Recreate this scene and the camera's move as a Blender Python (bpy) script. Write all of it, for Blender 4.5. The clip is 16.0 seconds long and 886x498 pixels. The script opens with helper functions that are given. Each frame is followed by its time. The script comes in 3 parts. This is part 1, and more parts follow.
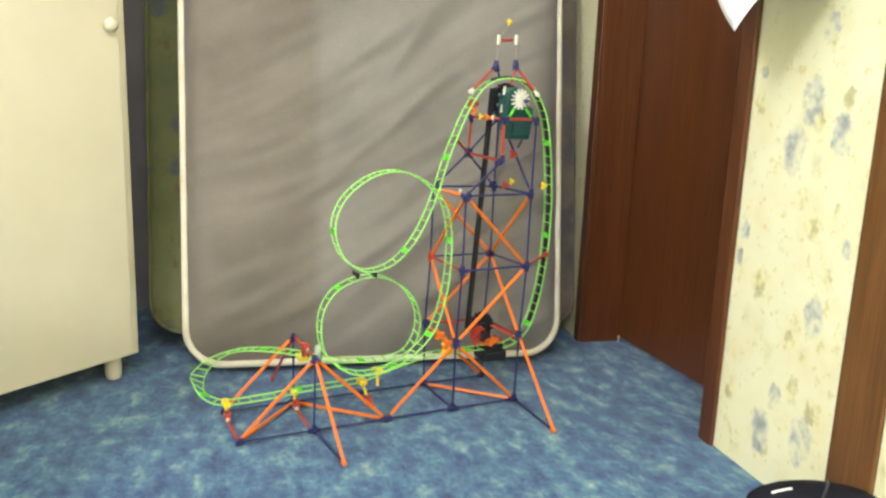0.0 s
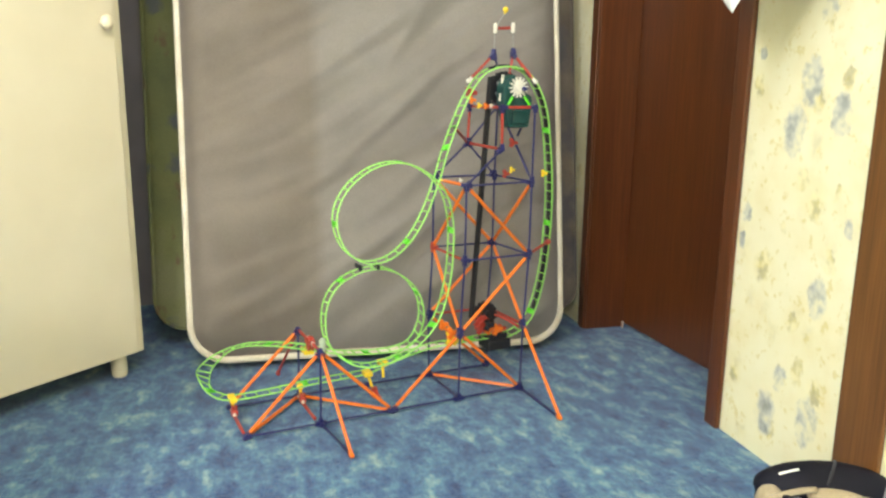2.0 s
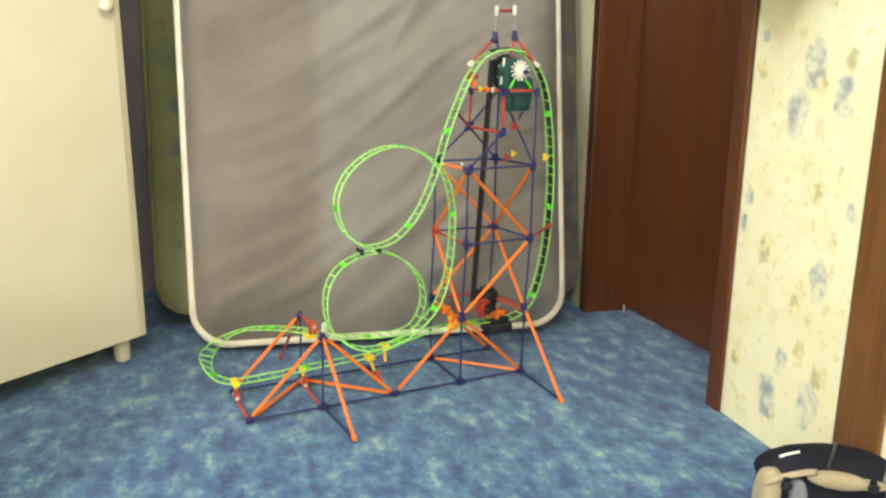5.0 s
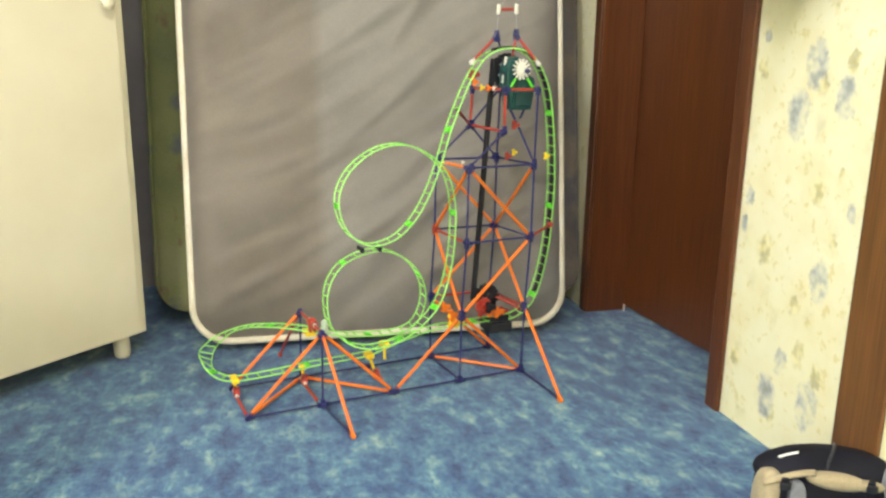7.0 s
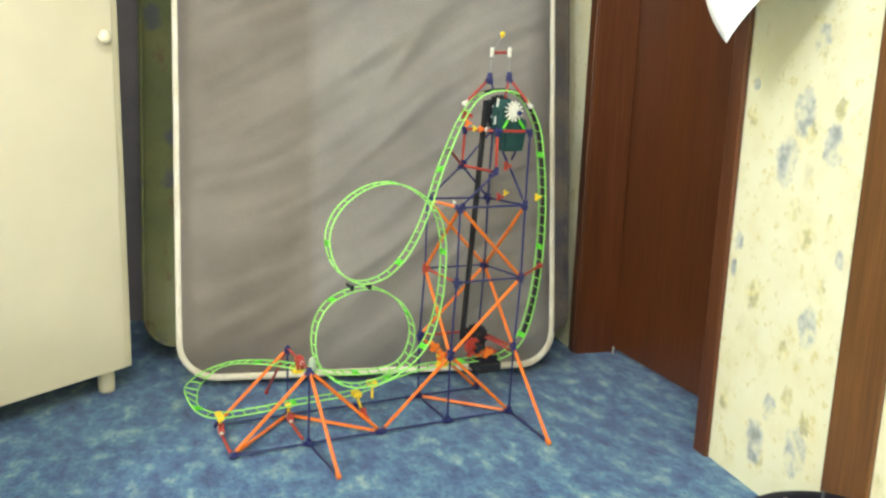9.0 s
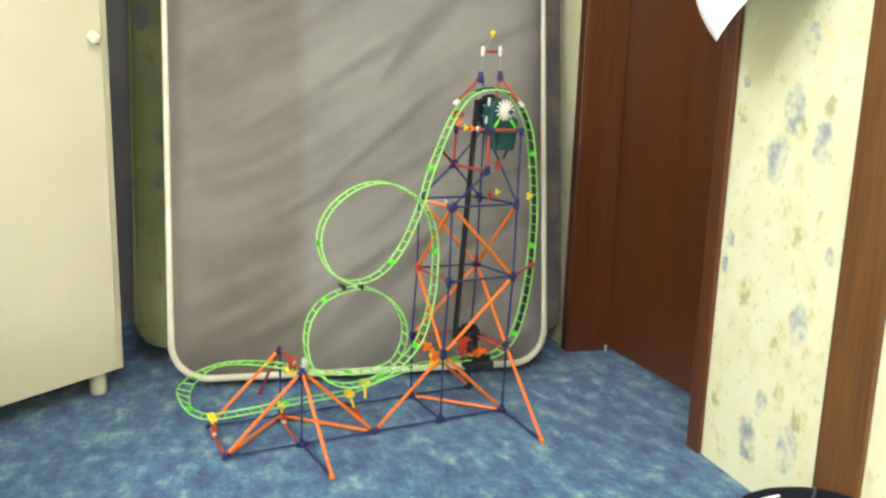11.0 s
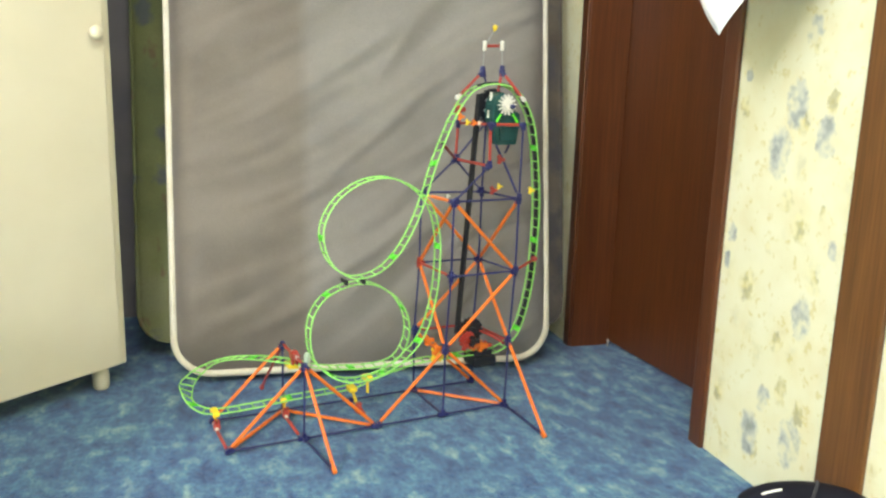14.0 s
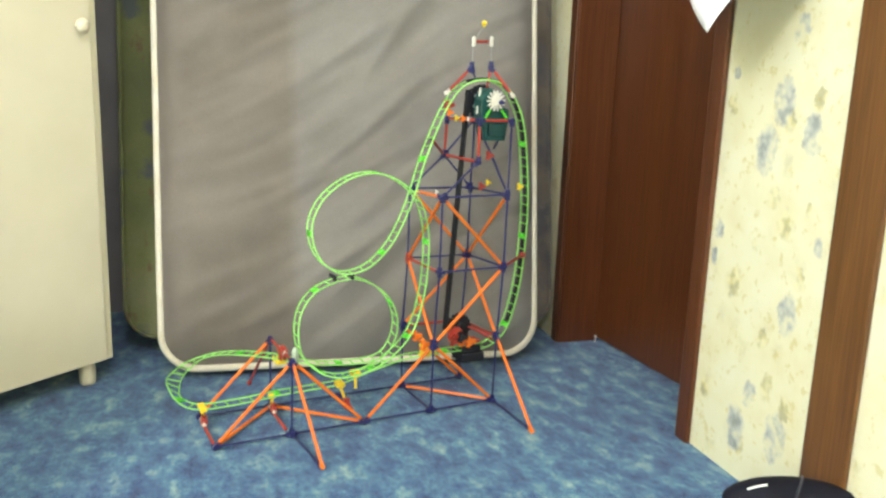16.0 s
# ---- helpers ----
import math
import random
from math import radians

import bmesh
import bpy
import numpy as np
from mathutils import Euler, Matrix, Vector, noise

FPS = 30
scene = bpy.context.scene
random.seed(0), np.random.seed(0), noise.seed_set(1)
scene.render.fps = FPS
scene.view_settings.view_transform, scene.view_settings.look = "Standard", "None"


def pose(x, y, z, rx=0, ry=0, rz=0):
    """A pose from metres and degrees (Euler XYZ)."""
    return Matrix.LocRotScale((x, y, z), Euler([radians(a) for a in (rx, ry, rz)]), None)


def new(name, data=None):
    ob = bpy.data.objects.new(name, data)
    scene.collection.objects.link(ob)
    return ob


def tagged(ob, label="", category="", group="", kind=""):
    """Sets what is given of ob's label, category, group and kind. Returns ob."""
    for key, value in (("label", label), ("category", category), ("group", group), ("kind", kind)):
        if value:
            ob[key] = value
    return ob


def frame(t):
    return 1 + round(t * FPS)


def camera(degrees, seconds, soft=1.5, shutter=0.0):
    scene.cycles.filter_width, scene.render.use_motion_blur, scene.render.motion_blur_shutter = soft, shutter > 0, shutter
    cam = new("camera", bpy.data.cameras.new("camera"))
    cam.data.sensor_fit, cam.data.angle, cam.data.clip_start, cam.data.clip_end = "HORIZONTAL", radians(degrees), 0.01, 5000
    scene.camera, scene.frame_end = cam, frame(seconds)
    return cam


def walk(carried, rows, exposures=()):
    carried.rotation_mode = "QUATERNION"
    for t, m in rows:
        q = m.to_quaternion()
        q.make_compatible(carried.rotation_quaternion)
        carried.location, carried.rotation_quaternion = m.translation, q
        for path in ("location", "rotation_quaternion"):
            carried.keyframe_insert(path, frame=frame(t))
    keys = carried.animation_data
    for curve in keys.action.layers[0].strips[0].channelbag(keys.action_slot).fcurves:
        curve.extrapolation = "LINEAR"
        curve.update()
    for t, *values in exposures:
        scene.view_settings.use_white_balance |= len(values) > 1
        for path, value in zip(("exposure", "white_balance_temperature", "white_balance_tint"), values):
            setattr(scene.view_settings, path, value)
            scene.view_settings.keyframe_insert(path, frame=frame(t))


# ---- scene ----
cam = camera(56.48, 16.0, soft=2.5, shutter=0.5)

# the camera is held in the hand at one spot: seconds, tilt, lean, turn
EYE = (0.0, 0.0, 0.730)
PATH = [
    (0, 77.696, -2.073, -14.634),
    (0.5, 77.656, -2.242, -14.697),
    (1, 77.454, -2.380, -14.987),
    (1.5, 76.957, -1.455, -14.632),
    (2, 77.025, -0.629, -14.815),
    (2.5, 76.215, -0.302, -14.712),
    (3, 76.117, -0.392, -14.826),
    (3.5, 76.328, -0.653, -14.962),
    (4, 76.222, -0.427, -14.961),
    (6.5, 75.621, -0.717, -14.439),
    (7, 75.798, -0.829, -14.629),
    (7.5, 75.986, -0.564, -14.632),
    (8, 76.668, -0.868, -14.963),
    (8.5, 78.630, -1.321, -15.713),
    (9, 78.526, -1.977, -15.061),
    (9.2, 78.803, -1.976, -15.771),
    (11.3, 78.338, -1.703, -15.700),
    (11.5, 77.921, -1.703, -15.893),
    (12, 77.887, -1.141, -15.995),
    (12.5, 77.082, -0.298, -15.838),
    (13, 77.784, -0.917, -15.652),
    (13.5, 78.158, -1.190, -15.237),
    (14, 78.130, -1.617, -15.551),
    (14.5, 78.247, -1.805, -15.737),
    (15, 78.295, -1.766, -16.590),
    (15.5, 78.109, -2.066, -16.510),
    (16, 77.856, -1.968, -16.294),
]
walk(cam, [(t, pose(*EYE, *row)) for t, *row in PATH],
     [(0, 0, 6250, 9), (1.5, 0, 6300, 10), (2.5, 0, 6420, 10.5), (8, 0, 6400, 10.5), (8.5, 0, 6080, 8), (16, 0, 6000, 8)])

# ---------------------------------------------------------------- light
world = bpy.data.worlds.new("room_dark")
scene.world = world
world.use_nodes = True
world.node_tree.nodes["Background"].inputs[0].default_value = (0.55, 0.6, 0.75, 1)
world.node_tree.nodes["Background"].inputs[1].default_value = 0.02


def lamp(name, place, watts, radius, colour):
    data = bpy.data.lights.new(name, "POINT")
    data.energy, data.shadow_soft_size, data.color = watts, radius, colour
    ob = new(name, data)
    ob.location = place
    return ob


lamp("room_lamp", (-1.50, -0.75, 1.60), 150, 0.14, (0.955, 0.99, 1.10))
# the second lamp is an unseen overhead fill, added to brighten floor and mattress
lamp("fill_lamp", (0.05, -0.20, 2.20), 51, 0.16, (0.97, 0.98, 1.05))


# ---------------------------------------------------------------- materials
def node_mat(name, rough=0.5, metal=0.0):
    m = bpy.data.materials.new(name)
    m.use_nodes = True
    nt = m.node_tree
    b = nt.nodes["Principled BSDF"]
    b.inputs["Roughness"].default_value, b.inputs["Metallic"].default_value = rough, metal
    return m, nt, b


def add(nt, kind, **values):
    n = nt.nodes.new(kind)
    for k, v in values.items():
        n.inputs[k].default_value = v
    return n


def noise_node(nt, vec, scale, detail=3.0, rough=0.55):
    n = add(nt, "ShaderNodeTexNoise", Scale=scale, Detail=detail, Roughness=rough)
    nt.links.new(vec, n.inputs["Vector"])
    return n


def ramp(nt, fac, stops):
    r = nt.nodes.new("ShaderNodeValToRGB")
    e = r.color_ramp.elements
    while len(e) < len(stops):
        e.new(0.5)
    for el, (p, c) in zip(e, stops):
        el.position, el.color = p, (*c, 1)
    nt.links.new(fac, r.inputs[0])
    return r


def mix(nt, fac, a, b, kind="MIX"):
    n = nt.nodes.new("ShaderNodeMix")
    n.data_type, n.blend_type = "RGBA", kind
    for sock, v in ((n.inputs[0], fac), (n.inputs[6], a), (n.inputs[7], b)):
        if isinstance(v, (float, int)):
            sock.default_value = v
        elif isinstance(v, tuple):
            sock.default_value = (*v, 1)
        else:
            nt.links.new(v, sock)
    return n.outputs[2]


def bump(nt, b, height, strength, distance):
    n = add(nt, "ShaderNodeBump", Strength=strength, Distance=distance)
    nt.links.new(height, n.inputs["Height"])
    nt.links.new(n.outputs[0], b.inputs["Normal"])


def coords(nt, scale=(1, 1, 1)):
    tc = nt.nodes.new("ShaderNodeTexCoord")
    mp = nt.nodes.new("ShaderNodeMapping")
    mp.inputs["Scale"].default_value = scale
    nt.links.new(tc.outputs["Object"], mp.inputs["Vector"])
    return mp.outputs[0]


def plastic(name, colour, rough=0.35):
    m, nt, b = node_mat(name, rough)
    v = coords(nt)
    n = noise_node(nt, v, 60)
    info = nt.nodes.new("ShaderNodeObjectInfo")
    dark = tuple(c * 0.8 for c in colour)
    light = tuple(min(1, c * 1.1 + 0.01) for c in colour)
    col = mix(nt, n.outputs[0], dark, light)
    tint = add(nt, "ShaderNodeHueSaturation", Saturation=1.0)
    mr = add(nt, "ShaderNodeMapRange")
    mr.inputs[3].default_value, mr.inputs[4].default_value = 0.9, 1.1
    nt.links.new(info.outputs["Random"], mr.inputs[0])
    nt.links.new(mr.outputs[0], tint.inputs["Value"])
    nt.links.new(col, tint.inputs["Color"])
    nt.links.new(tint.outputs[0], b.inputs["Base Color"])
    r = ramp(nt, n.outputs[0], [(0.3, (rough * 0.8,) * 3), (0.8, (rough * 1.25,) * 3)])
    nt.links.new(r.outputs[0], b.inputs["Roughness"])
    return m


GREEN = plastic("green_plastic", (0.15, 0.76, 0.035), 0.28)
# same green plastic as GREEN, with the rails' highlights painted in as paler colour
LIT_GREEN = plastic("lit_green_plastic", (0.36, 0.80, 0.17), 0.22)
BLUE = plastic("blue_plastic", (0.016, 0.018, 0.105), 0.35)
ORANGE = plastic("orange_plastic", (0.78, 0.165, 0.005), 0.36)
RED = plastic("red_plastic", (0.40, 0.038, 0.022), 0.35)
YELLOW = plastic("yellow_plastic", (0.88, 0.62, 0.015), 0.35)
WHITE = plastic("white_plastic", (0.74, 0.70, 0.60), 0.4)
BLACK = plastic("black_plastic", (0.006, 0.006, 0.009), 0.5)
TEAL = plastic("teal_plastic", (0.003, 0.055, 0.050), 0.35)
PALE_GREEN = plastic("pale_green_plastic", (0.36, 0.44, 0.31), 0.4)
GREY = plastic("grey_plastic", (0.28, 0.28, 0.27), 0.4)


def carpet_mat():
    m, nt, b = node_mat("blue_carpet", 0.95)
    v = coords(nt, (1.0, 0.58, 1.0))
    big = noise_node(nt, v, 5.5, 4)
    mid = noise_node(nt, v, 23, 4, 0.58)
    knot = noise_node(nt, v, 62, 3, 0.7)
    tuft = noise_node(nt, v, 130, 4, 0.75)
    both = mix(nt, 0.30, mid.outputs[0], knot.outputs[0])
    c1 = ramp(nt, both, [(0.34, (0.007, 0.032, 0.120)), (0.46, (0.024, 0.085, 0.215)),
                         (0.55, (0.062, 0.170, 0.280)), (0.67, (0.24, 0.35, 0.35))])
    c2 = ramp(nt, big.outputs[0], [(0.3, (0.74, 0.80, 0.92)), (0.7, (1.40, 1.36, 1.22))])
    c3 = ramp(nt, tuft.outputs[0], [(0.3, (0.68, 0.70, 0.74)), (0.7, (1.28, 1.26, 1.24))])
    col = mix(nt, 1.0, c1.outputs[0], c2.outputs[0], "MULTIPLY")
    col = mix(nt, 1.0, col, c3.outputs[0], "MULTIPLY")
    nt.links.new(col, b.inputs["Base Color"])
    b.inputs["Sheen Weight"].default_value = 0.25
    bump(nt, b, tuft.outputs[0], 0.8, 0.004)
    return m


def wood_mat(name, dark, light, scale=(14, 14, 1.2), gloss=0.42):
    m, nt, b = node_mat(name, gloss)
    v = coords(nt, scale)
    g = noise_node(nt, v, 2.2, 5, 0.6)
    fine = noise_node(nt, coords(nt, (90, 90, 3)), 2.0, 3)
    c = ramp(nt, g.outputs[0], [(0.28, dark), (0.5, tuple((a + q) / 2 for a, q in zip(dark, light))), (0.75, light)])
    f = ramp(nt, fine.outputs[0], [(0.35, (0.72, 0.70, 0.68)), (0.7, (1.08, 1.05, 1.0))])
    nt.links.new(mix(nt, 1.0, c.outputs[0], f.outputs[0], "MULTIPLY"), b.inputs["Base Color"])
    rr = ramp(nt, g.outputs[0], [(0.3, (gloss * 0.86,) * 3), (0.7, (gloss * 1.24,) * 3)])
    nt.links.new(rr.outputs[0], b.inputs["Roughness"])
    bump(nt, b, fine.outputs[0], 0.15, 0.001)
    return m


# printed blossoms: height along the wall, height above the floor, radius
BLUE_BLOOMS = [(1.196, 0.698, 0.022), (1.231, 0.615, 0.024), (1.120, 0.648, 0.020), (1.173, 0.820, 0.014),
               (1.334, 0.747, 0.009), (1.128, 0.346, 0.020), (1.232, 0.092, 0.024), (1.121, 0.122, 0.024),
               (1.339, 0.454, 0.011), (1.201, 0.174, 0.015), (1.074, 0.474, 0.010), (1.346, 0.398, 0.008)]
GOLD_BLOOMS = [(1.194, 0.537, 0.012), (1.275, 0.364, 0.017), (1.229, 0.448, 0.008), (1.177, 0.670, 0.012),
               (1.113, 0.706, 0.010), (1.156, 0.203, 0.014), (1.107, 0.177, 0.012), (1.212, 0.059, 0.010),
               (1.109, 0.527, 0.008), (1.182, 0.283, 0.012), (1.340, 0.692, 0.012), (1.157, 0.495, 0.014),
               (1.165, 0.798, 0.010), (1.334, 0.132, 0.010), (1.107, 0.410, 0.012)]


def wallpaper_mat():
    m, nt, b = node_mat("floral_wallpaper", 0.6)
    v = coords(nt)
    warp = noise_node(nt, v, 30, 2)
    wv = nt.nodes.new("ShaderNodeVectorMath")
    wv.operation = "SCALE"
    wv.inputs["Scale"].default_value = 0.026
    nt.links.new(warp.outputs["Color"], wv.inputs[0])
    # ragged petal edges
    fray = noise_node(nt, v, 85, 2)
    fv = nt.nodes.new("ShaderNodeVectorMath")
    fv.operation = "MULTIPLY_ADD"
    fv.inputs[1].default_value, fv.inputs[2].default_value = (0.022,) * 3, (-0.011,) * 3
    nt.links.new(fray.outputs["Color"], fv.inputs[0])
    sum1 = nt.nodes.new("ShaderNodeVectorMath")
    sum1.operation = "ADD"
    nt.links.new(wv.outputs[0], sum1.inputs[0])
    nt.links.new(fv.outputs[0], sum1.inputs[1])
    sh = nt.nodes.new("ShaderNodeVectorMath")
    sh.operation = "ADD"
    nt.links.new(v, sh.inputs[0])
    nt.links.new(sum1.outputs[0], sh.inputs[1])
    flat = nt.nodes.new("ShaderNodeVectorMath")
    flat.operation = "MULTIPLY"
    flat.inputs[1].default_value = (0.0, 1.0, 0.62)
    nt.links.new(sh.outputs[0], flat.inputs[0])
    petals = noise_node(nt, v, 30, 2, 0.5)
    blue = ramp(nt, petals.outputs[0], [(0.34, (0.26, 0.28, 0.30)), (0.44, (0.42, 0.44, 0.42)), (0.54, (0.58, 0.58, 0.48)), (0.66, (0.74, 0.70, 0.48))])
    gold = ramp(nt, petals.outputs[0], [(0.36, (0.40, 0.34, 0.13)), (0.47, (0.64, 0.55, 0.19)), (0.60, (0.80, 0.73, 0.42))])
    vein = noise_node(nt, v, 60, 2, 0.5)
    vr = ramp(nt, vein.outputs[0], [(0.38, (0.84, 0.86, 0.88)), (0.55, (1.04, 1.04, 1.04))])
    blue = mix(nt, 1.0, blue.outputs[0], vr.outputs[0], "MULTIPLY")
    gold = mix(nt, 1.0, gold.outputs[0], vr.outputs[0], "MULTIPLY")
    stain = noise_node(nt, v, 14, 3, 0.55)
    base = ramp(nt, stain.outputs[0], [(0.3, (0.80, 0.73, 0.46)), (0.5, (0.83, 0.78, 0.53)), (0.75, (0.85, 0.81, 0.58))])
    col = base.outputs[0]
    # small scattered sprigs
    leaf = noise_node(nt, v, 52, 3, 0.6)
    lk = ramp(nt, leaf.outputs[0], [(0.59, (0, 0, 0)), (0.67, (0.55, 0.55, 0.55))])
    col = mix(nt, lk.outputs[0], col, (0.66, 0.55, 0.17))
    vor = add(nt, "ShaderNodeTexVoronoi", Scale=15.0, Randomness=0.9)
    nt.links.new(flat.outputs[0], vor.inputs["Vector"])
    sp = add(nt, "ShaderNodeMapRange")
    for i, val in ((1, 0.34), (2, 0.12), (3, 0.0), (4, 0.30)):
        sp.inputs[i].default_value = val
    nt.links.new(vor.outputs["Distance"], sp.inputs[0])
    col = mix(nt, sp.outputs[0], col, gold)
    for blooms, colour, power in ((GOLD_BLOOMS, gold, 0.7), (BLUE_BLOOMS, blue, 0.9)):
        for y, z, r in blooms:
            d = nt.nodes.new("ShaderNodeVectorMath")
            d.operation = "DISTANCE"
            d.inputs[1].default_value = (0.0, y + 0.013, (z + 0.013) * 0.62)
            nt.links.new(flat.outputs[0], d.inputs[0])
            k = add(nt, "ShaderNodeMapRange")
            for i, val in ((1, r * 1.30), (2, r * 0.85), (3, 0.0), (4, power * 0.9)):
                k.inputs[i].default_value = val
            nt.links.new(d.outputs["Value"], k.inputs[0])
            col = mix(nt, k.outputs[0], col, colour)
    nt.links.new(col, b.inputs["Base Color"])
    bump(nt, b, noise_node(nt, v, 300, 2).outputs[0], 0.12, 0.001)
    return m


def fabric_mat(name, dark, light, weave=700, scale=6, tint=None):
    m, nt, b = node_mat(name, 0.75)
    v = coords(nt)
    n = noise_node(nt, v, scale, 4)
    c = ramp(nt, n.outputs[0], [(0.3, dark), (0.7, light)])
    col = c.outputs[0]
    if tint:
        t = noise_node(nt, v, 8, 4)
        k = ramp(nt, t.outputs[0], [(0.48, (0, 0, 0)), (0.6, (1, 1, 1))])
        col = mix(nt, k.outputs[0], col, tint)
    w = noise_node(nt, v, weave, 2)
    wr = ramp(nt, w.outputs[0], [(0.3, (0.86,) * 3), (0.7, (1.08,) * 3)])
    nt.links.new(mix(nt, 1.0, col, wr.outputs[0], "MULTIPLY"), b.inputs["Base Color"])
    b.inputs["Sheen Weight"].default_value = 0.15
    bump(nt, b, w.outputs[0], 0.25, 0.001)
    return m


def quilt_mat():
    """Yellow-green ticking printed with faded grey-blue and brown flowers."""
    m, nt, b = node_mat("green_quilt", 0.8)
    v = coords(nt)
    n = noise_node(nt, v, 5, 4)
    base = ramp(nt, n.outputs[0], [(0.3, (0.115, 0.130, 0.050)), (0.55, (0.175, 0.180, 0.065)), (0.75, (0.205, 0.195, 0.100))])
    blot = noise_node(nt, v, 9, 3, 0.6)
    k = ramp(nt, blot.outputs[0], [(0.57, (0, 0, 0)), (0.66, (0.85, 0.85, 0.85))])
    col = mix(nt, k.outputs[0], base.outputs[0], (0.085, 0.095, 0.105))
    leaf = noise_node(nt, coords(nt, (1.0, 1.0, 0.6)), 17, 3, 0.6)
    k2 = ramp(nt, leaf.outputs[0], [(0.62, (0, 0, 0)), (0.70, (0.8, 0.8, 0.8))])
    col = mix(nt, k2.outputs[0], col, (0.15, 0.085, 0.045))
    w = noise_node(nt, v, 400, 2)
    wr = ramp(nt, w.outputs[0], [(0.3, (0.84,) * 3), (0.7, (1.08,) * 3)])
    nt.links.new(mix(nt, 1.0, col, wr.outputs[0], "MULTIPLY"), b.inputs["Base Color"])
    bump(nt, b, w.outputs[0], 0.25, 0.001)
    return m


def paint_mat(name, a, c, rough=0.45):
    m, nt, b = node_mat(name, rough)
    v = coords(nt)
    n = noise_node(nt, v, 5, 4)
    r = ramp(nt, n.outputs[0], [(0.3, a), (0.7, c)])
    nt.links.new(r.outputs[0], b.inputs["Base Color"])
    bump(nt, b, noise_node(nt, v, 120, 3).outputs[0], 0.06, 0.001)
    return m


CARPET = carpet_mat()
DOOR_WOOD = wood_mat("dark_stained_wood", (0.086, 0.0240, 0.0082), (0.132, 0.041, 0.0116), (7, 7, 0.5), 0.32)
TRIM_WOOD = wood_mat("brown_trim_wood", (0.130, 0.053, 0.014), (0.20, 0.087, 0.023), (9, 9, 0.7))
WALLPAPER = wallpaper_mat()
CEILING = paint_mat("ceiling_paint", (0.72, 0.70, 0.64), (0.78, 0.76, 0.70), 0.8)
MAUVE = paint_mat("mauve_paint", (0.20, 0.18, 0.19), (0.28, 0.25, 0.25), 0.8)
CABINET_PAINT = paint_mat("cream_paint", (0.69, 0.615, 0.44), (0.74, 0.665, 0.485), 0.4)
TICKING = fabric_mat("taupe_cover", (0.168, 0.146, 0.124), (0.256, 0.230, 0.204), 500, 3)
# the narrower side is tinted browner: shade painted into the cloth colour
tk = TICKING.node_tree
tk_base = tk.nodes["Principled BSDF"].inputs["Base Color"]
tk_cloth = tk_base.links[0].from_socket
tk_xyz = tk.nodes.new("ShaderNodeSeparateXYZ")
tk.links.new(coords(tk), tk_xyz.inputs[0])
tk_shade = add(tk, "ShaderNodeMapRange")
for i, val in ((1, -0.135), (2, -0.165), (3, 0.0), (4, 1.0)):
    tk_shade.inputs[i].default_value = val
tk.links.new(tk_xyz.outputs["X"], tk_shade.inputs[0])
tk.links.new(mix(tk, tk_shade.outputs[0], tk_cloth, mix(tk, 1.0, tk_cloth, (0.86, 0.805, 0.745), "MULTIPLY")), tk_base)
PIPING = fabric_mat("cream_piping", (0.66, 0.58, 0.43), (0.75, 0.69, 0.56), 300, 20)
QUILT = quilt_mat()
# grey-brown version of the quilt, with the shade at its end put into the colour
QUILT_SHADE = fabric_mat("quilt_shade_brown", (0.115, 0.088, 0.072), (0.215, 0.172, 0.135), 400, 6, (0.10, 0.088, 0.095))
BAG_BLACK = fabric_mat("black_nylon", (0.004, 0.004, 0.009), (0.010, 0.010, 0.020), 350, 12)
BAG_BLACK.node_tree.nodes["Principled BSDF"].inputs["Sheen Weight"].default_value = 0.0
BAG_BLACK.node_tree.nodes["Principled BSDF"].inputs["Specular IOR Level"].default_value = 0.25
BAG_BEIGE = fabric_mat("beige_nylon", (0.33, 0.26, 0.155), (0.43, 0.35, 0.22), 350, 12)
BAG_GREY_DARK = fabric_mat("dark_grey_webbing", (0.016, 0.016, 0.022), (0.030, 0.030, 0.038), 350, 12)
BAG_GREY = fabric_mat("grey_nylon", (0.16, 0.16, 0.18), (0.24, 0.24, 0.25), 350, 12)
PAPER = paint_mat("white_paper", (0.86, 0.85, 0.82), (0.89, 0.88, 0.86), 0.6)


# ---------------------------------------------------------------- mesh tools
def part(name, bm, material, parent=None, label="", smooth=False):
    me = bpy.data.meshes.new(name)
    bmesh.ops.recalc_face_normals(bm, faces=bm.faces[:])
    for f in bm.faces:
        f.smooth = smooth
    bm.to_mesh(me)
    bm.free()
    me.materials.append(material)
    ob = new(name, me)
    if parent:
        ob.parent = parent
    if label:
        tagged(ob, label)
    return ob


def box(bm, lo, hi, bevel=0.0, m=None):
    made = bmesh.ops.create_cube(bm, size=1.0)["verts"]
    c = [(a + b) / 2 for a, b in zip(lo, hi)]
    s = [b - a for a, b in zip(lo, hi)]
    for v in made:
        v.co = Vector((v.co.x * s[0] + c[0], v.co.y * s[1] + c[1], v.co.z * s[2] + c[2]))
        if m:
            v.co = m @ v.co
    if bevel:
        edges = list({e for v in made for e in v.link_edges})
        bmesh.ops.bevel(bm, geom=edges, offset=bevel, segments=2, affect="EDGES", profile=0.5)
    return bm


def basis(d):
    """A frame whose z axis runs along d."""
    return Vector(d).to_track_quat("Z", "Y").to_matrix().to_4x4()


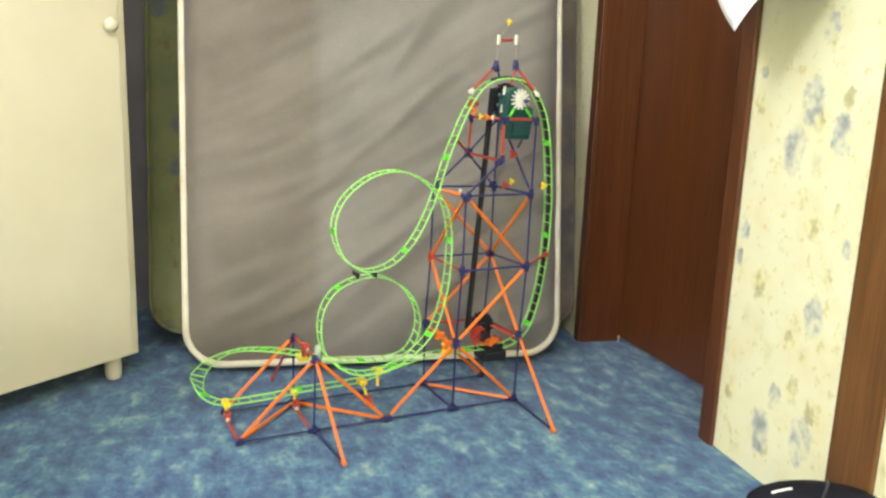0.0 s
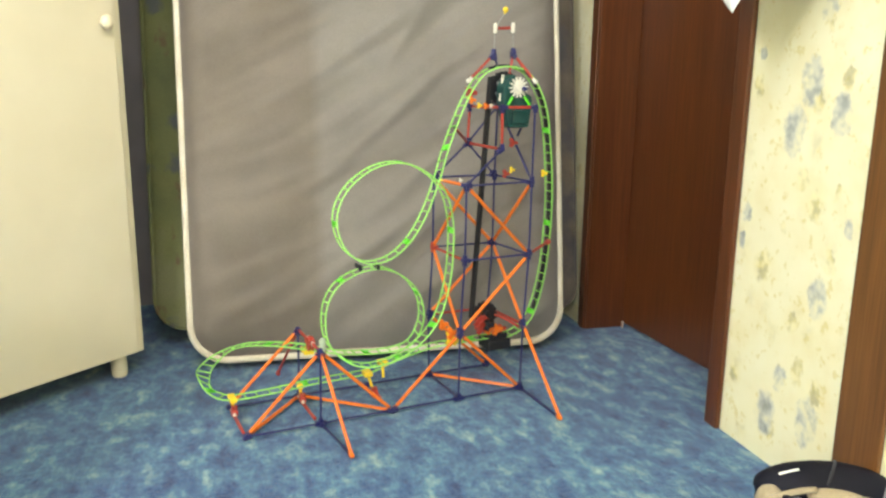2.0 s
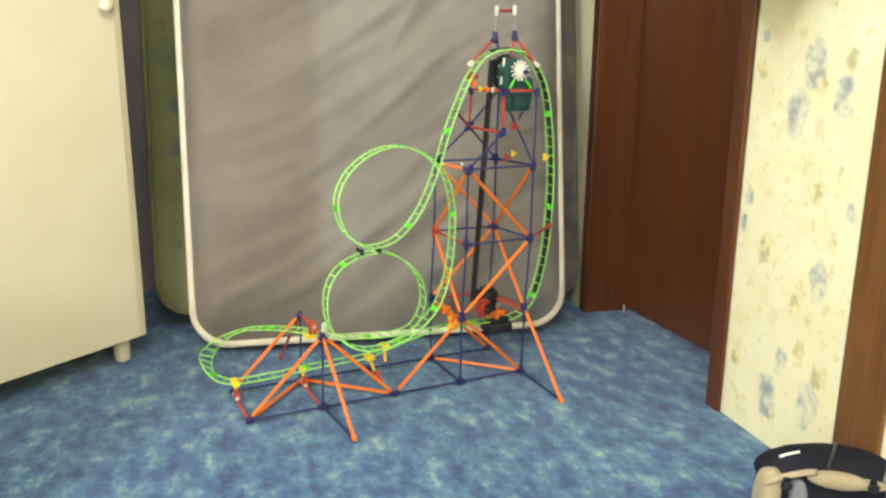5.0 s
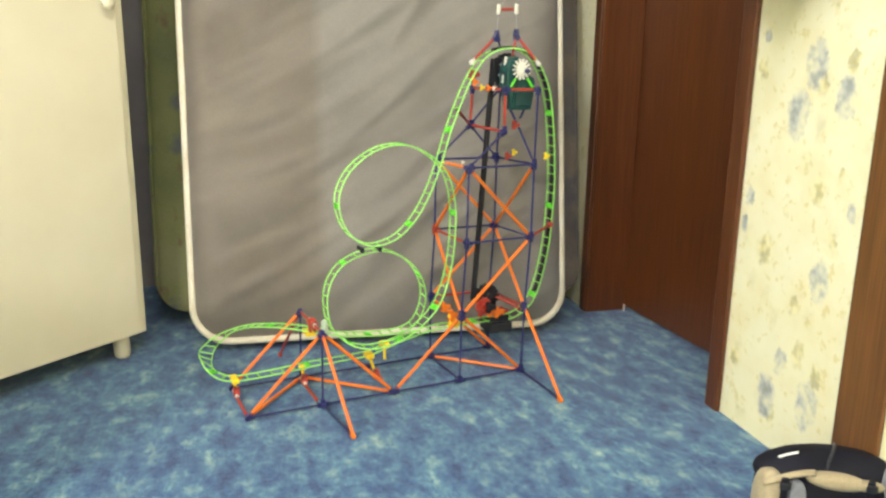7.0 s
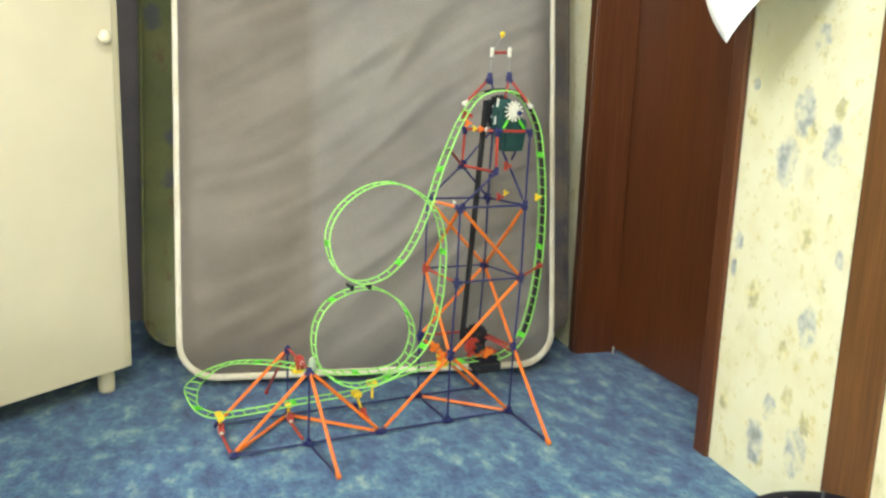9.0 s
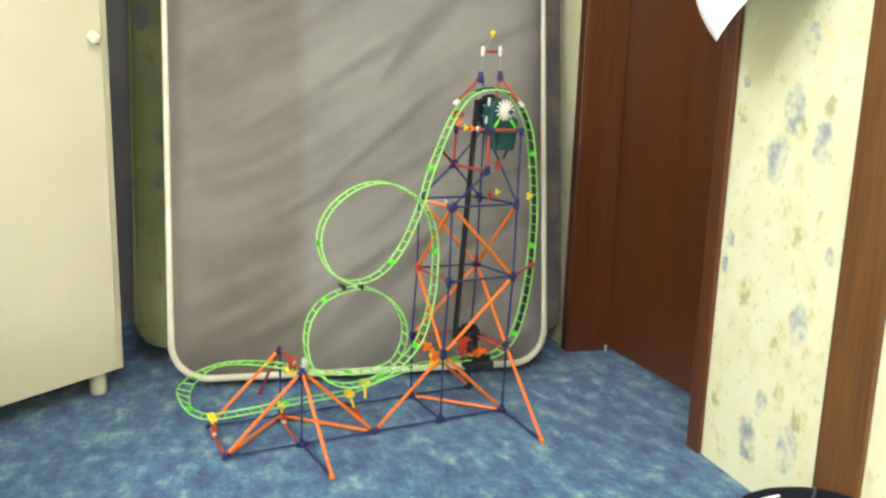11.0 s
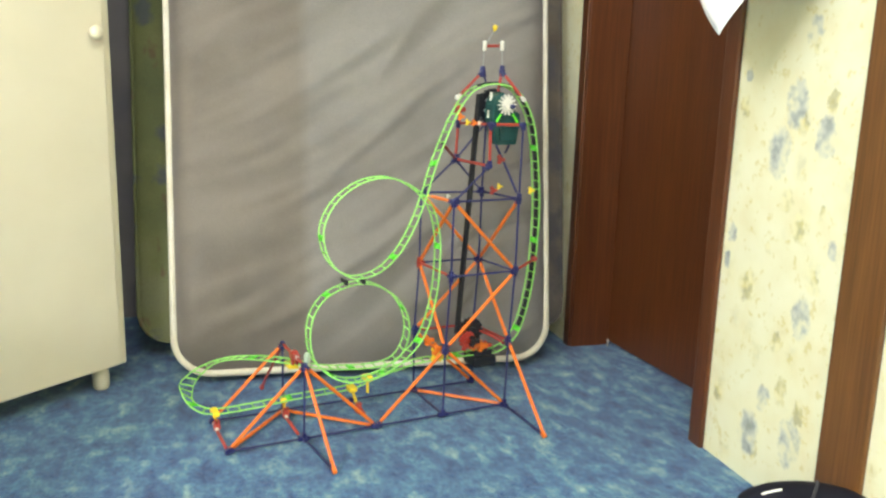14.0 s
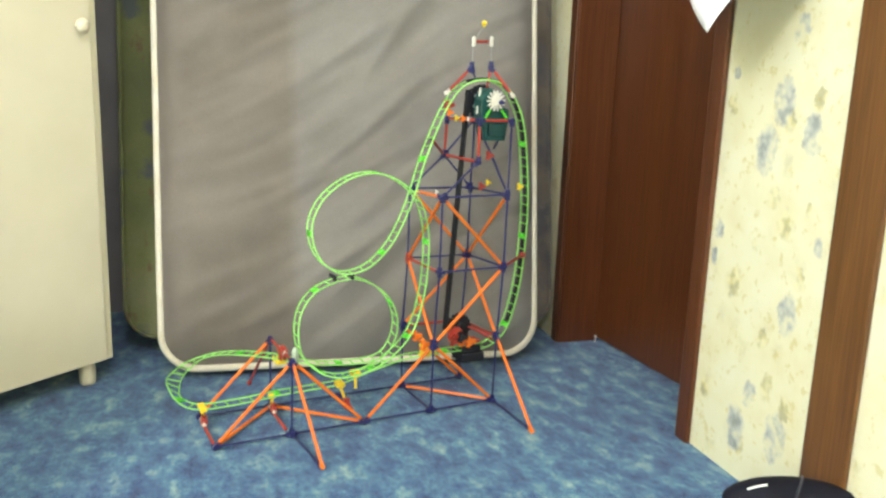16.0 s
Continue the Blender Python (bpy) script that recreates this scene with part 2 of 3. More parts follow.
def lathe(bm, profile, m, seg=10):
    """A turned shape: profile of (height, radius) about the z axis of m."""
    rings = []
    for h, r in profile:
        rings.append([bm.verts.new(m @ Vector((r * math.cos(2 * math.pi * i / seg), r * math.sin(2 * math.pi * i / seg), h)))
                      for i in range(seg)])
    for a, b in zip(rings, rings[1:]):
        for i in range(seg):
            bm.faces.new((a[i], a[(i + 1) % seg], b[(i + 1) % seg], b[i]))
    bm.faces.new(rings[0])
    bm.faces.new(rings[-1])
    return bm


def tube(bm, pts, r, seg=8, closed=False, flat=1.0):
    n = len(pts)
    rings, side = [], None
    for i, p in enumerate(pts):
        a = pts[i - 1] if (i or closed) else p
        b = pts[(i + 1) % n] if (i < n - 1 or closed) else p
        t = (Vector(b) - Vector(a)).normalized()
        if side is None:
            side = t.orthogonal().normalized()
        side = (side - t * side.dot(t)).normalized()
        up = t.cross(side)
        rings.append([bm.verts.new(Vector(p) + side * (r * math.cos(2 * math.pi * k / seg)) + up * (r * flat * math.sin(2 * math.pi * k / seg)))
                      for k in range(seg)])
    for i in range(n if closed else n - 1):
        a, b = rings[i], rings[(i + 1) % n]
        for k in range(seg):
            bm.faces.new((a[k], a[(k + 1) % seg], b[(k + 1) % seg], b[k]))
    if not closed:
        bm.faces.new(rings[0])
        bm.faces.new(rings[-1])
    return bm


def empty(name, m=None):
    ob = new(name)
    ob.empty_display_size = 0.05
    if m:
        ob.matrix_basis = m
    return ob


# ---------------------------------------------------------------- the room
WALL_X, BACK_Y, WEST_X, SOUTH_Y, TOP_Z = 0.954, 2.52, -1.9, -1.9, 2.40
DOOR_NEAR, DOOR_FAR, DOOR_TOP = 1.406, 2.015, 2.03


def room():
    bm = bmesh.new()
    box(bm, (WEST_X - 0.1, SOUTH_Y - 0.1, -0.12), (1.7, BACK_Y + 0.1, 0.0))
    tagged(part("floor", bm, CARPET), "mottled blue short-pile carpet", "floor", kind="structure")
    bm = bmesh.new()
    box(bm, (WEST_X - 0.1, SOUTH_Y - 0.1, TOP_Z), (1.7, BACK_Y + 0.1, TOP_Z + 0.1))
    tagged(part("ceiling", bm, CEILING), "plain off-white ceiling", "ceiling", kind="structure")
    bm = bmesh.new()
    box(bm, (WALL_X, SOUTH_Y, 0), (WALL_X + 0.11, DOOR_NEAR - 0.012, TOP_Z))
    box(bm, (WALL_X, DOOR_FAR + 0.012, 0), (WALL_X + 0.11, BACK_Y, TOP_Z))
    box(bm, (WALL_X, DOOR_NEAR - 0.012, DOOR_TOP + 0.012), (WALL_X + 0.11, DOOR_FAR + 0.012, TOP_Z))
    tagged(part("wall_east", bm, WALLPAPER), "cream floral wallpaper with blue and ochre blossoms", "wall", kind="structure")
    for name, lo, hi in (("wall_north", (WEST_X - 0.1, BACK_Y, 0), (1.7, BACK_Y + 0.1, TOP_Z)),
                         ("wall_west", (WEST_X - 0.1, SOUTH_Y, 0), (WEST_X, BACK_Y, TOP_Z)),
                         ("wall_south", (WEST_X - 0.1, SOUTH_Y - 0.1, 0), (1.7, SOUTH_Y, TOP_Z)),
                         ("wall_closet", (1.6, SOUTH_Y, 0), (1.7, BACK_Y, TOP_Z))):
        mauve = name == "wall_north"
        tagged(part(name, box(bmesh.new(), lo, hi), MAUVE if mauve else WALLPAPER), "dull grey-mauve painted wall" if mauve else "cream floral wallpaper", "wall", kind="structure")
    # unseen board, added west of the view to shade the carpet beyond it
    low = pose(-0.585, 0.84, 0, 0, 0, -16)
    bm = bmesh.new()
    box(bm, (-0.90, 0.0, 0.0), (0.0, 0.06, 0.66), 0, low)
    tagged(part("shade_board", bm, CEILING), "plain off-white board, added out of view to shade the carpet", "wall", kind="structure")
    # lining and casing of the closet doorway
    for lo, hi in (((WALL_X - 0.002, DOOR_FAR, 0), (WALL_X + 0.112, DOOR_FAR + 0.012, DOOR_TOP)),
                   ((WALL_X - 0.002, DOOR_NEAR - 0.012, 0), (WALL_X + 0.112, DOOR_NEAR, DOOR_TOP)),
                   ((WALL_X - 0.002, DOOR_NEAR - 0.012, DOOR_TOP), (WALL_X + 0.112, DOOR_FAR + 0.012, DOOR_TOP + 0.012))):
        tagged(part("door_jamb", box(bmesh.new(), lo, hi, 0.001), DOOR_WOOD), "dark-stained wooden door jamb", "jamb", kind="structure")
    for lo, hi in (((WALL_X - 0.012, DOOR_NEAR - 0.045, 0), (WALL_X - 0.001, DOOR_NEAR - 0.003, DOOR_TOP + 0.05)),
                   ((WALL_X - 0.010, DOOR_FAR + 0.003, 0), (WALL_X - 0.001, DOOR_FAR + 0.038, DOOR_TOP + 0.05)),
                   ((WALL_X - 0.011, DOOR_NEAR - 0.003, DOOR_TOP + 0.004), (WALL_X - 0.001, DOOR_FAR + 0.003, DOOR_TOP + 0.05)),
                   ((WALL_X - 0.010, 0.945, 0), (WALL_X - 0.001, 1.041, TOP_Z))):
        tagged(part("trim", box(bmesh.new(), lo, hi, 0.003), TRIM_WOOD if lo[1] < 1 else DOOR_WOOD), "brown stained wooden casing board", "trim", kind="structure")
    # door leaf, a little ajar, hinged at its far edge
    door = tagged(empty("door_1", pose(1.0668, DOOR_FAR + 0.010, 0.010, 0, 0, 5.0)), "dark-stained flush wooden closet door, slightly ajar", "door", kind="structure")
    part("door_leaf", box(bmesh.new(), (0, -0.60, 0), (0.035, 0, 2.0), 0.002), DOOR_WOOD, door)
    bm = bmesh.new()
    lathe(bm, [(0, 0.0022), (0.014, 0.0022), (0.015, 0.003), (0.019, 0.003)], pose(1.058, 2.002, 0.0), 10)
    tagged(part("door_stop", bm, WHITE, smooth=True), "small white door stop beside the jamb", "door stop")


# ---------------------------------------------------------------- mattresses
def slab_rows(w, h, r, n_corner=8, n_mid=60):
    rows = []
    for i in range(n_corner):
        a = math.pi / 2 * i / n_corner
        rows.append((r - r * math.cos(a), w / 2 - r + r * math.sin(a)))
    for i in range(n_mid + 1):
        rows.append((r + (h - 2 * r) * i / n_mid, w / 2))
    for i in range(n_corner - 1, -1, -1):
        a = math.pi / 2 * i / n_corner
        rows.append((h - r + r * math.cos(a), w / 2 - r + r * math.sin(a)))
    return rows


def slab(w, h, t, r, relief, cols=46):
    """An upholstered slab: front at y = 0, back at y = t, foot at z = 0."""
    bm = bmesh.new()
    rows = slab_rows(w, h, r, 8, 150)
    grids = []
    for back in (0, 1):
        grid = []
        for z, half in rows:
            line = []
            for j in range(cols + 1):
                s = -1 + 2 * j / cols
                edge = max(0.0, 1 - s ** 16) * max(0.0, 1 - (2 * z / h - 1) ** 12)
                d = relief(s * half, z) * edge
                line.append(bm.verts.new((s * half, t + d if back else -d, z)))
            grid.append(line)
        grids.append(grid)
        for a, b in zip(grid, grid[1:]):
            for j in range(cols):
                bm.faces.new((a[j], a[j + 1], b[j + 1], b[j]))
    rim = [[g[i][0] for i in range(len(rows))] + g[-1][1:] + [g[i][cols] for i in range(len(rows) - 2, -1, -1)] + g[0][cols - 1:0:-1] for g in grids]
    n = len(rim[0])
    for i in range(n):
        bm.faces.new((rim[0][i], rim[0][(i + 1) % n], rim[1][(i + 1) % n], rim[1][i]))
    outline = [v.co.copy() for v in rim[0]]
    return bm, outline


def cover_relief(x, z):
    """Loose cover: long shallow creases that climb to one side."""
    along, across = 0.88 * x + 0.47 * z, 0.88 * z - 0.47 * x
    bend = 0.05 * noise.noise(Vector((x * 2.2, z * 2.2, 9)))
    d = 0.020 + 0.007 * noise.noise(Vector((along * 1.3, (across + bend) * 6.0, 0.3)))
    d += 0.0075 * noise.noise(Vector((along * 2.4, (across + bend) * 15.0, 3.7)))
    d += 0.0070 * noise.noise(Vector((along * 5.5, (across + bend) * 40.0, 1.7)))
    # the filling slumps to one side of a long upright fold
    f = x + 0.15 + 0.03 * noise.noise(Vector((0, z * 2.2, 7)))
    d += 0.17 * 0.022 * math.log1p(math.exp(-f / 0.022))
    k = max(0.0, min(1.0, (f + 0.03) / 0.26))
    d += 0.034 * k * k * (3 - 2 * k)
    # sharper pulls that fan out over the fuller side
    w = max(0.0, min(1.0, (f + 0.02) / 0.12))
    pull = 1 - abs(noise.noise(Vector((along * 1.9, (across + 1.6 * bend) * 9.0, 5.1)))) * 2.2
    d += w * 0.0115 * max(0.0, pull) ** 3
    return d


def mattress():
    th = radians(9.6)
    m = pose(0.3625, 1.905, 0.16 * math.sin(th), 0, 0, -2.6) @ pose(0, 0, 0, -9.6, 0, 0)
    top = tagged(empty("mattress", m), "taupe mattress with cream piping leaning upright behind the coaster", "mattress")
    bm, outline = slab(0.915, 1.88, 0.16, 0.085, cover_relief, 110)
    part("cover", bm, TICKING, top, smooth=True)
    for y, name in ((-0.006, "piping"), (0.166, "piping")):
        pts = [Vector((p.x, y, p.z)) for p in outline]
        part(name, tube(bmesh.new(), pts, 0.0086, 8, True), PIPING, top, "cream piping round the edge", True)

    def quilt_relief(x, z):
        return 0.012 + 0.012 * noise.noise(Vector((x * 9 + z * 2, z * 2.5, 2))) + 0.005 * abs(math.sin(x * 34 + z * 22)) ** 0.6 + 0.004 * abs(math.sin(z * 30 - x * 26)) ** 0.6
    m2 = pose(0.325, 1.905, 0.275 * math.sin(th) + 0.004, 0, 0, -2.6) @ pose(0.044, 0.185, 0, -9.6, 0, 0)
    back = tagged(empty("quilted_mattress", m2), "green floral quilted mattress leaning behind the taupe one", "mattress")
    def shifted(bm, outline, dx):
        bmesh.ops.translate(bm, verts=bm.verts[:], vec=(dx, 0, 0))
        return bm, [Vector((p.x + dx, -0.001, p.z)) for p in outline[::2]]
    bm, outline = shifted(*slab(0.93, 1.84, 0.10, 0.075, quilt_relief, 70), -0.100)
    part("quilt_cover", bm, QUILT, back, smooth=True)
    part("edge_tape", tube(bmesh.new(), outline, 0.005, 6, True), QUILT, back, "", True)
    # quilt's shaded end, made as a separate piece in the grey-brown shade colour
    bm, outline = shifted(*slab(0.196, 1.84, 0.10, 0.06, quilt_relief, 24), 0.467)
    part("quilt_shade_end", bm, QUILT_SHADE, back, "patterned quilt end, its grey-brown colour standing in for shade", True)
    part("edge_tape", tube(bmesh.new(), outline, 0.005, 6, True), QUILT_SHADE, back, "", True)


# ---------------------------------------------------------------- cabinet
def cabinet():
    m = pose(-0.203, 1.963, 0, 0, 0, 42.3)
    top = tagged(empty("cabinet", m), "cream-painted cabinet with one door on round feet", "cabinet")
    w, d, z0, z1 = 0.47, 0.45, 0.052, 1.75
    part("body", box(bmesh.new(), (-w, 0, z0), (0, d, z1), 0.003), CABINET_PAINT, top)
    bm = bmesh.new()
    box(bm, (-w + 0.010, -0.010, z0 + 0.004), (-0.022, -0.0006, z1 - 0.010), 0.002)
    door = part("door", bm, CABINET_PAINT, top)
    bm = bmesh.new()
    lathe(bm, [(0, 0.005), (0.010, 0.005), (0.014, 0.013), (0.022, 0.0155), (0.029, 0.011), (0.031, 0.004)], pose(-0.054, -0.010, 0.797, 90, 0, 0), 16)
    part("knob", bm, CABINET_PAINT, door, "round cream knob", True)
    for x, y in ((-0.055, 0.022), (-w + 0.055, 0.022), (-0.055, d - 0.05), (-w + 0.055, d - 0.05)):
        bm = bmesh.new()
        lathe(bm, [(0, 0.0140), (0.003, 0.0168), (0.012, 0.0182), (0.034, 0.0186), (0.044, 0.0172), (z0, 0.0160)], pose(x, y, 0), 20)
        part("foot", bm, CABINET_PAINT, top, "round cream foot", True)


# ---------------------------------------------------------------- sheet and bag
def paper_sheet():
    bm = bmesh.new()
    n = 16
    verts = []
    for i in range(n + 1):
        row = []
        for j in range(n + 1):
            p, q = 0.27 * i / n, 0.20 * j / n
            y = 1.123 + 0.846 * p - 0.533 * q
            z = 0.801 + 0.533 * p + 0.846 * q
            k = min(1.0, (z - 0.801) / 0.235)
            row.append(bm.verts.new((0.742 + 0.195 * k ** 1.6, y, z)))
        verts.append(row)
    for i in range(n):
        for j in range(n):
            bm.faces.new((verts[i][j], verts[i + 1][j], verts[i + 1][j + 1], verts[i][j + 1]))
    ob = part("paper_sheet", bm, PAPER, None, "", True)
    so = ob.modifiers.new("thickness", "SOLIDIFY")
    so.thickness = 0.0006
    tagged(ob, "white paper sheet fixed to the wall, corner hanging free", "paper")


def rounded_lump(bm, m, sx, sy, sz, e=0.55, seg=20, rings=12, lo=-0.5):
    """A cushion-like body: a superellipsoid cut at the height lo."""
    def sp(c):
        return math.copysign(abs(c) ** e, c)
    grid = []
    for i in range(rings + 1):
        a = math.pi * (lo + (0.5 - lo) * i / rings)
        line = []
        for k in range(seg):
            b = 2 * math.pi * k / seg
            line.append(bm.verts.new(m @ Vector((sx * sp(math.cos(a)) * sp(math.cos(b)), sy * sp(math.cos(a)) * sp(math.sin(b)), sz * sp(math.sin(a))))))
        grid.append(line)
    for a, b in zip(grid, grid[1:]):
        for k in range(seg):
            bm.faces.new((a[k], a[(k + 1) % seg], b[(k + 1) % seg], b[k]))
    bm.faces.new(grid[0])
    bm.faces.new(grid[-1])


def bag():
    top = tagged(empty("shoulder_bag", pose(0.852, 0.962, 0, 0, 0, -18)), "black and beige nylon bag on the carpet by the wall", "bag")

    def lump(name, place, size, material, label="", e=0.7, tilt=(0, 0, 0)):
        bm = bmesh.new()
        rounded_lump(bm, pose(*place, *tilt), *size, e, 24, 12)
        return part(name, bm, material, top, label, True)
    lump("body", (0.012, 0.004, 0.052), (0.096, 0.046, 0.052), BAG_BLACK, "", 0.5)
    fc, fs = (0.014, 0.008, 0.096), (0.106, 0.046, 0.036)
    flap = lump("flap", fc, fs, BAG_BLACK, "black padded flap", 1.0)

    def on_flap(x, y):
        h = max(0.0, 1 - ((x - fc[0]) / fs[0]) ** 2 - ((y - fc[1]) / fs[1]) ** 2)
        return Vector((x, y, fc[2] + fs[2] * math.sqrt(h) + 0.0012))
    bm = bmesh.new()
    tube(bm, [on_flap(-0.060 + 0.030 * k / 8, -0.006 + 0.002 * k / 8) for k in range(9)], 0.0018, 8, False, 0.6)
    part("flap_edge", bm, PAPER, flap, "thin white strip on the flap", True)
    bm = bmesh.new()
    tube(bm, [on_flap(0.034 - 0.030 * (k / 14) ** 1.3, 0.026 - 0.056 * k / 14) for k in range(15)], 0.0024, 8, False, 0.8)
    part("carry_strap", bm, BAG_GREY_DARK, flap, "dark grey webbing strap", True)
    lump("side_panel", (-0.077, -0.028, 0.054), (0.022, 0.026, 0.057), BAG_BEIGE, "beige side panel", 0.7)
    lump("front_pocket", (-0.044, -0.046, 0.050), (0.015, 0.014, 0.054), BAG_GREY, "pale grey front pocket", 0.65)
    lump("pocket_lining", (0.016, -0.040, 0.102), (0.046, 0.013, 0.0135), BAG_BEIGE, "beige pocket lining", 0.95, (0, 7, 0))
    lump("pocket_lip", (0.056, -0.042, 0.098), (0.030, 0.010, 0.0075), BAG_BEIGE, "beige pocket lip", 0.8, (0, 6, 0))
    lump("end_pocket", (0.108, -0.006, 0.078), (0.022, 0.034, 0.034), BAG_GREY, "grey end pocket", 0.7)
    bm = bmesh.new()
    tube(bm, [Vector((-0.094 + 0.075 * k / 10, -0.050 + 0.004 * (k / 10), 0.100 + 0.018 * math.sin(0.5 * math.pi * k / 10))) for k in range(11)], 0.005, 8, False, 0.7)
    part("trim_band", bm, BAG_BEIGE, top, "beige trim band", True)
    for x in (-0.067, 0.057):
        bm = bmesh.new()
        box(bm, (x - 0.005, -0.064, 0.030), (x + 0.005, -0.058, 0.116), 0.002)
        part("strap", bm, BAG_BLACK, top)
        bm = bmesh.new()
        box(bm, (x - 0.008, -0.067, 0.098), (x + 0.008, -0.061, 0.110), 0.002)
        part("buckle", bm, BLACK, top, "black plastic buckle")


# ---------------------------------------------------------------- the coaster
COASTER = tagged(empty("roller_coaster", pose(0.015, 1.526, 0, 0, 0, 10.875)),
                 "toy roller coaster of coloured plastic rods with looping green track", "toy coaster")

U = (0.0, 0.152, 0.308, 0.463, 0.617)
D = 0.155
J = {}
for i, u in enumerate(U):
    J["a%d" % i] = Vector((u, 0.0, 0.010))
    J["c%d" % i] = Vector((u, D, 0.010))
# tower joints lean slightly with height
for k, (z, lean) in enumerate(((0.158, 0.001), (0.317, 0.010), (0.476, 0.011)), 1):
    J["fl%d" % k] = Vector((U[3] + lean, 0, z))
    J["fr%d" % k] = Vector((U[4] + lean + 0.003, 0, z))
    J["bl%d" % k] = Vector((U[3] + lean - 0.002, D, z - 0.002))
    J["br%d" % k] = Vector((U[4] + lean - 0.002, D, z - 0.005))
J.update({
    "foot_a": Vector((0.164, -0.152, 0.007)), "foot_b": Vector((0.612, -0.172, 0.007)), "foot_c": Vector((0.145, 0.31, 0.007)),
    "apex_f": Vector((0.154, 0, 0.163)), "apex_b": Vector((0.153, D, 0.161)),
    "peak_b": Vector((0.555, D, 0.547)), "peak_f": Vector((0.555, 0, 0.548)),
    "top_lf": Vector((0.554, 0, 0.634)), "top_lb": Vector((0.559, D, 0.628)),
    "top_rf": Vector((0.633, 0, 0.633)), "top_rb": Vector((0.630, D, 0.628)),
    "arch_l": Vector((0.515, 0.0775, 0.686)), "arch_r": Vector((0.661, 0.048, 0.684)), "arch_in": Vector((0.608, 0.068, 0.702)), "mast_in": Vector((0.585, 0.0775, 0.714)), "tie_upper": Vector((0.482, 0.075, 0.589)),
    "mast_l": Vector((0.573, 0.0775, 0.740)), "mast_r": Vector((0.621, 0.0775, 0.743)),
    "spire_l": Vector((0.576, 0.0775, 0.794)), "spire_r": Vector((0.619, 0.0775, 0.796)),
    "tip": Vector((0.600, 0.0775, 0.829)),
    "tie_lift": Vector((0.717, 0.060, 0.325)), "tie_drop": Vector((0.424, 0.022, 0.488)),
})
LINKS = {
    "blue": "a0-a1 a1-a2 a2-a3 a3-a4 c0-c1 c1-c2 c2-c3 c3-c4 a3-c3 a1-foot_a a4-foot_b a1-apex_f c1-apex_b "
            "a3-fl1 fl1-fl2 fl2-fl3 a4-fr1 fr1-fr2 fr2-fr3 c3-bl1 bl1-bl2 bl2-bl3 c4-br1 br1-br2 br2-br3 "
            "fl2-fr2 bl2-br2 br2-fr2 fl3-fr3 bl3-br3 br3-fr3 fr3-top_rf br3-top_rb "
            "peak_b-bl3 peak_b-br3 peak_b-top_rb peak_f-fl3 mast_l-mast_in",
    "orange": "a0-apex_f apex_f-a2 apex_f-foot_a c0-apex_b a0-c1 c1-a2 a2-fl1 fl1-a4 c3-a4 foot_b-fr1 bl1-c4 "
              "fl1-fr2 br2-fr1 bl2-fl1 br2-bl1 fl3-fr2 fr3-br2 fl3-bl2 bl3-br2",
    "red": "apex_f-apex_b apex_b-foot_c bl1-br1 br1-fr1 bl2-fl2 fr2-tie_lift top_lf-peak_f top_lb-peak_b peak_f-peak_b "
           "top_lf-top_rf top_lf-top_lb spire_l-spire_r arch_l-mast_l arch_r-mast_r arch_in-mast_r peak_b-tie_upper",
    "yellow": "fl3-tie_drop",
    "grey": "mast_l-spire_l mast_r-spire_r spire_l-tip",
}
ROD = {"blue": (BLUE, 0.0023), "orange": (ORANGE, 0.0037), "red": (RED, 0.0031), "yellow": (ORANGE, 0.0034), "grey": (GREY, 0.0011)}
JOINT_COLOUR = {"arch_l": WHITE, "arch_r": WHITE, "spire_l": WHITE, "spire_r": WHITE, "tip": YELLOW, "tie_lift": RED, "tie_drop": YELLOW,
                "foot_a": ORANGE, "foot_b": ORANGE, "foot_c": RED, "bl2": RED, "arch_in": RED, "tie_upper": BLACK, "mast_in": BLACK}


def rod(p, q, material, r, name="rod", label=""):
    """A snap-in rod: knobbed ends, thin necks and a straight shaft."""
    d = q - p
    n = d.length
    e = 0.007
    prof = [(e, r * 0.9), (e + 0.003, r * 1.2), (e + 0.0035, r * 0.75), (e + 0.006, r * 0.75), (e + 0.0065, r), (n / 2, r * 1.02),
            (n - e - 0.0065, r), (n - e - 0.006, r * 0.75), (n - e - 0.0035, r * 0.75), (n - e - 0.003, r * 1.2), (n - e, r * 0.9)]
    bm = bmesh.new()
    lathe(bm, prof, Matrix.Translation(p) @ basis(d), 8)
    return part(name, bm, material, COASTER, label)


def connector(p, ways, material, size=1.0):
    """A hub ring with a clip socket towards each rod."""
    bm = bmesh.new()
    hub = Vector((0, 1, 0)) if not ways or max(abs(w.y) for w in ways) < 0.75 else Vector((1, 0, 0))
    m = Matrix.Translation(p) @ basis(hub)
    s = 0.0062 * size
    lathe(bm, [(-s * 0.75, s * 0.8), (-s * 0.6, s), (s * 0.6, s), (s * 0.75, s * 0.8)], m, 12)
    for w in ways:
        k = Matrix.Translation(p) @ basis(w)
        a, b = s * 0.7, s * 1.9
        box(bm, (-s * 0.62, -s * 0.62, a), (-s * 0.22, s * 0.62, b), 0, k)
        box(bm, (s * 0.22, -s * 0.62, a), (s * 0.62, s * 0.62, b), 0, k)
        box(bm, (-s * 0.5, -s * 0.5, a), (s * 0.5, s * 0.5, a + s * 0.35), 0, k)
    return part("connector", bm, material, COASTER)


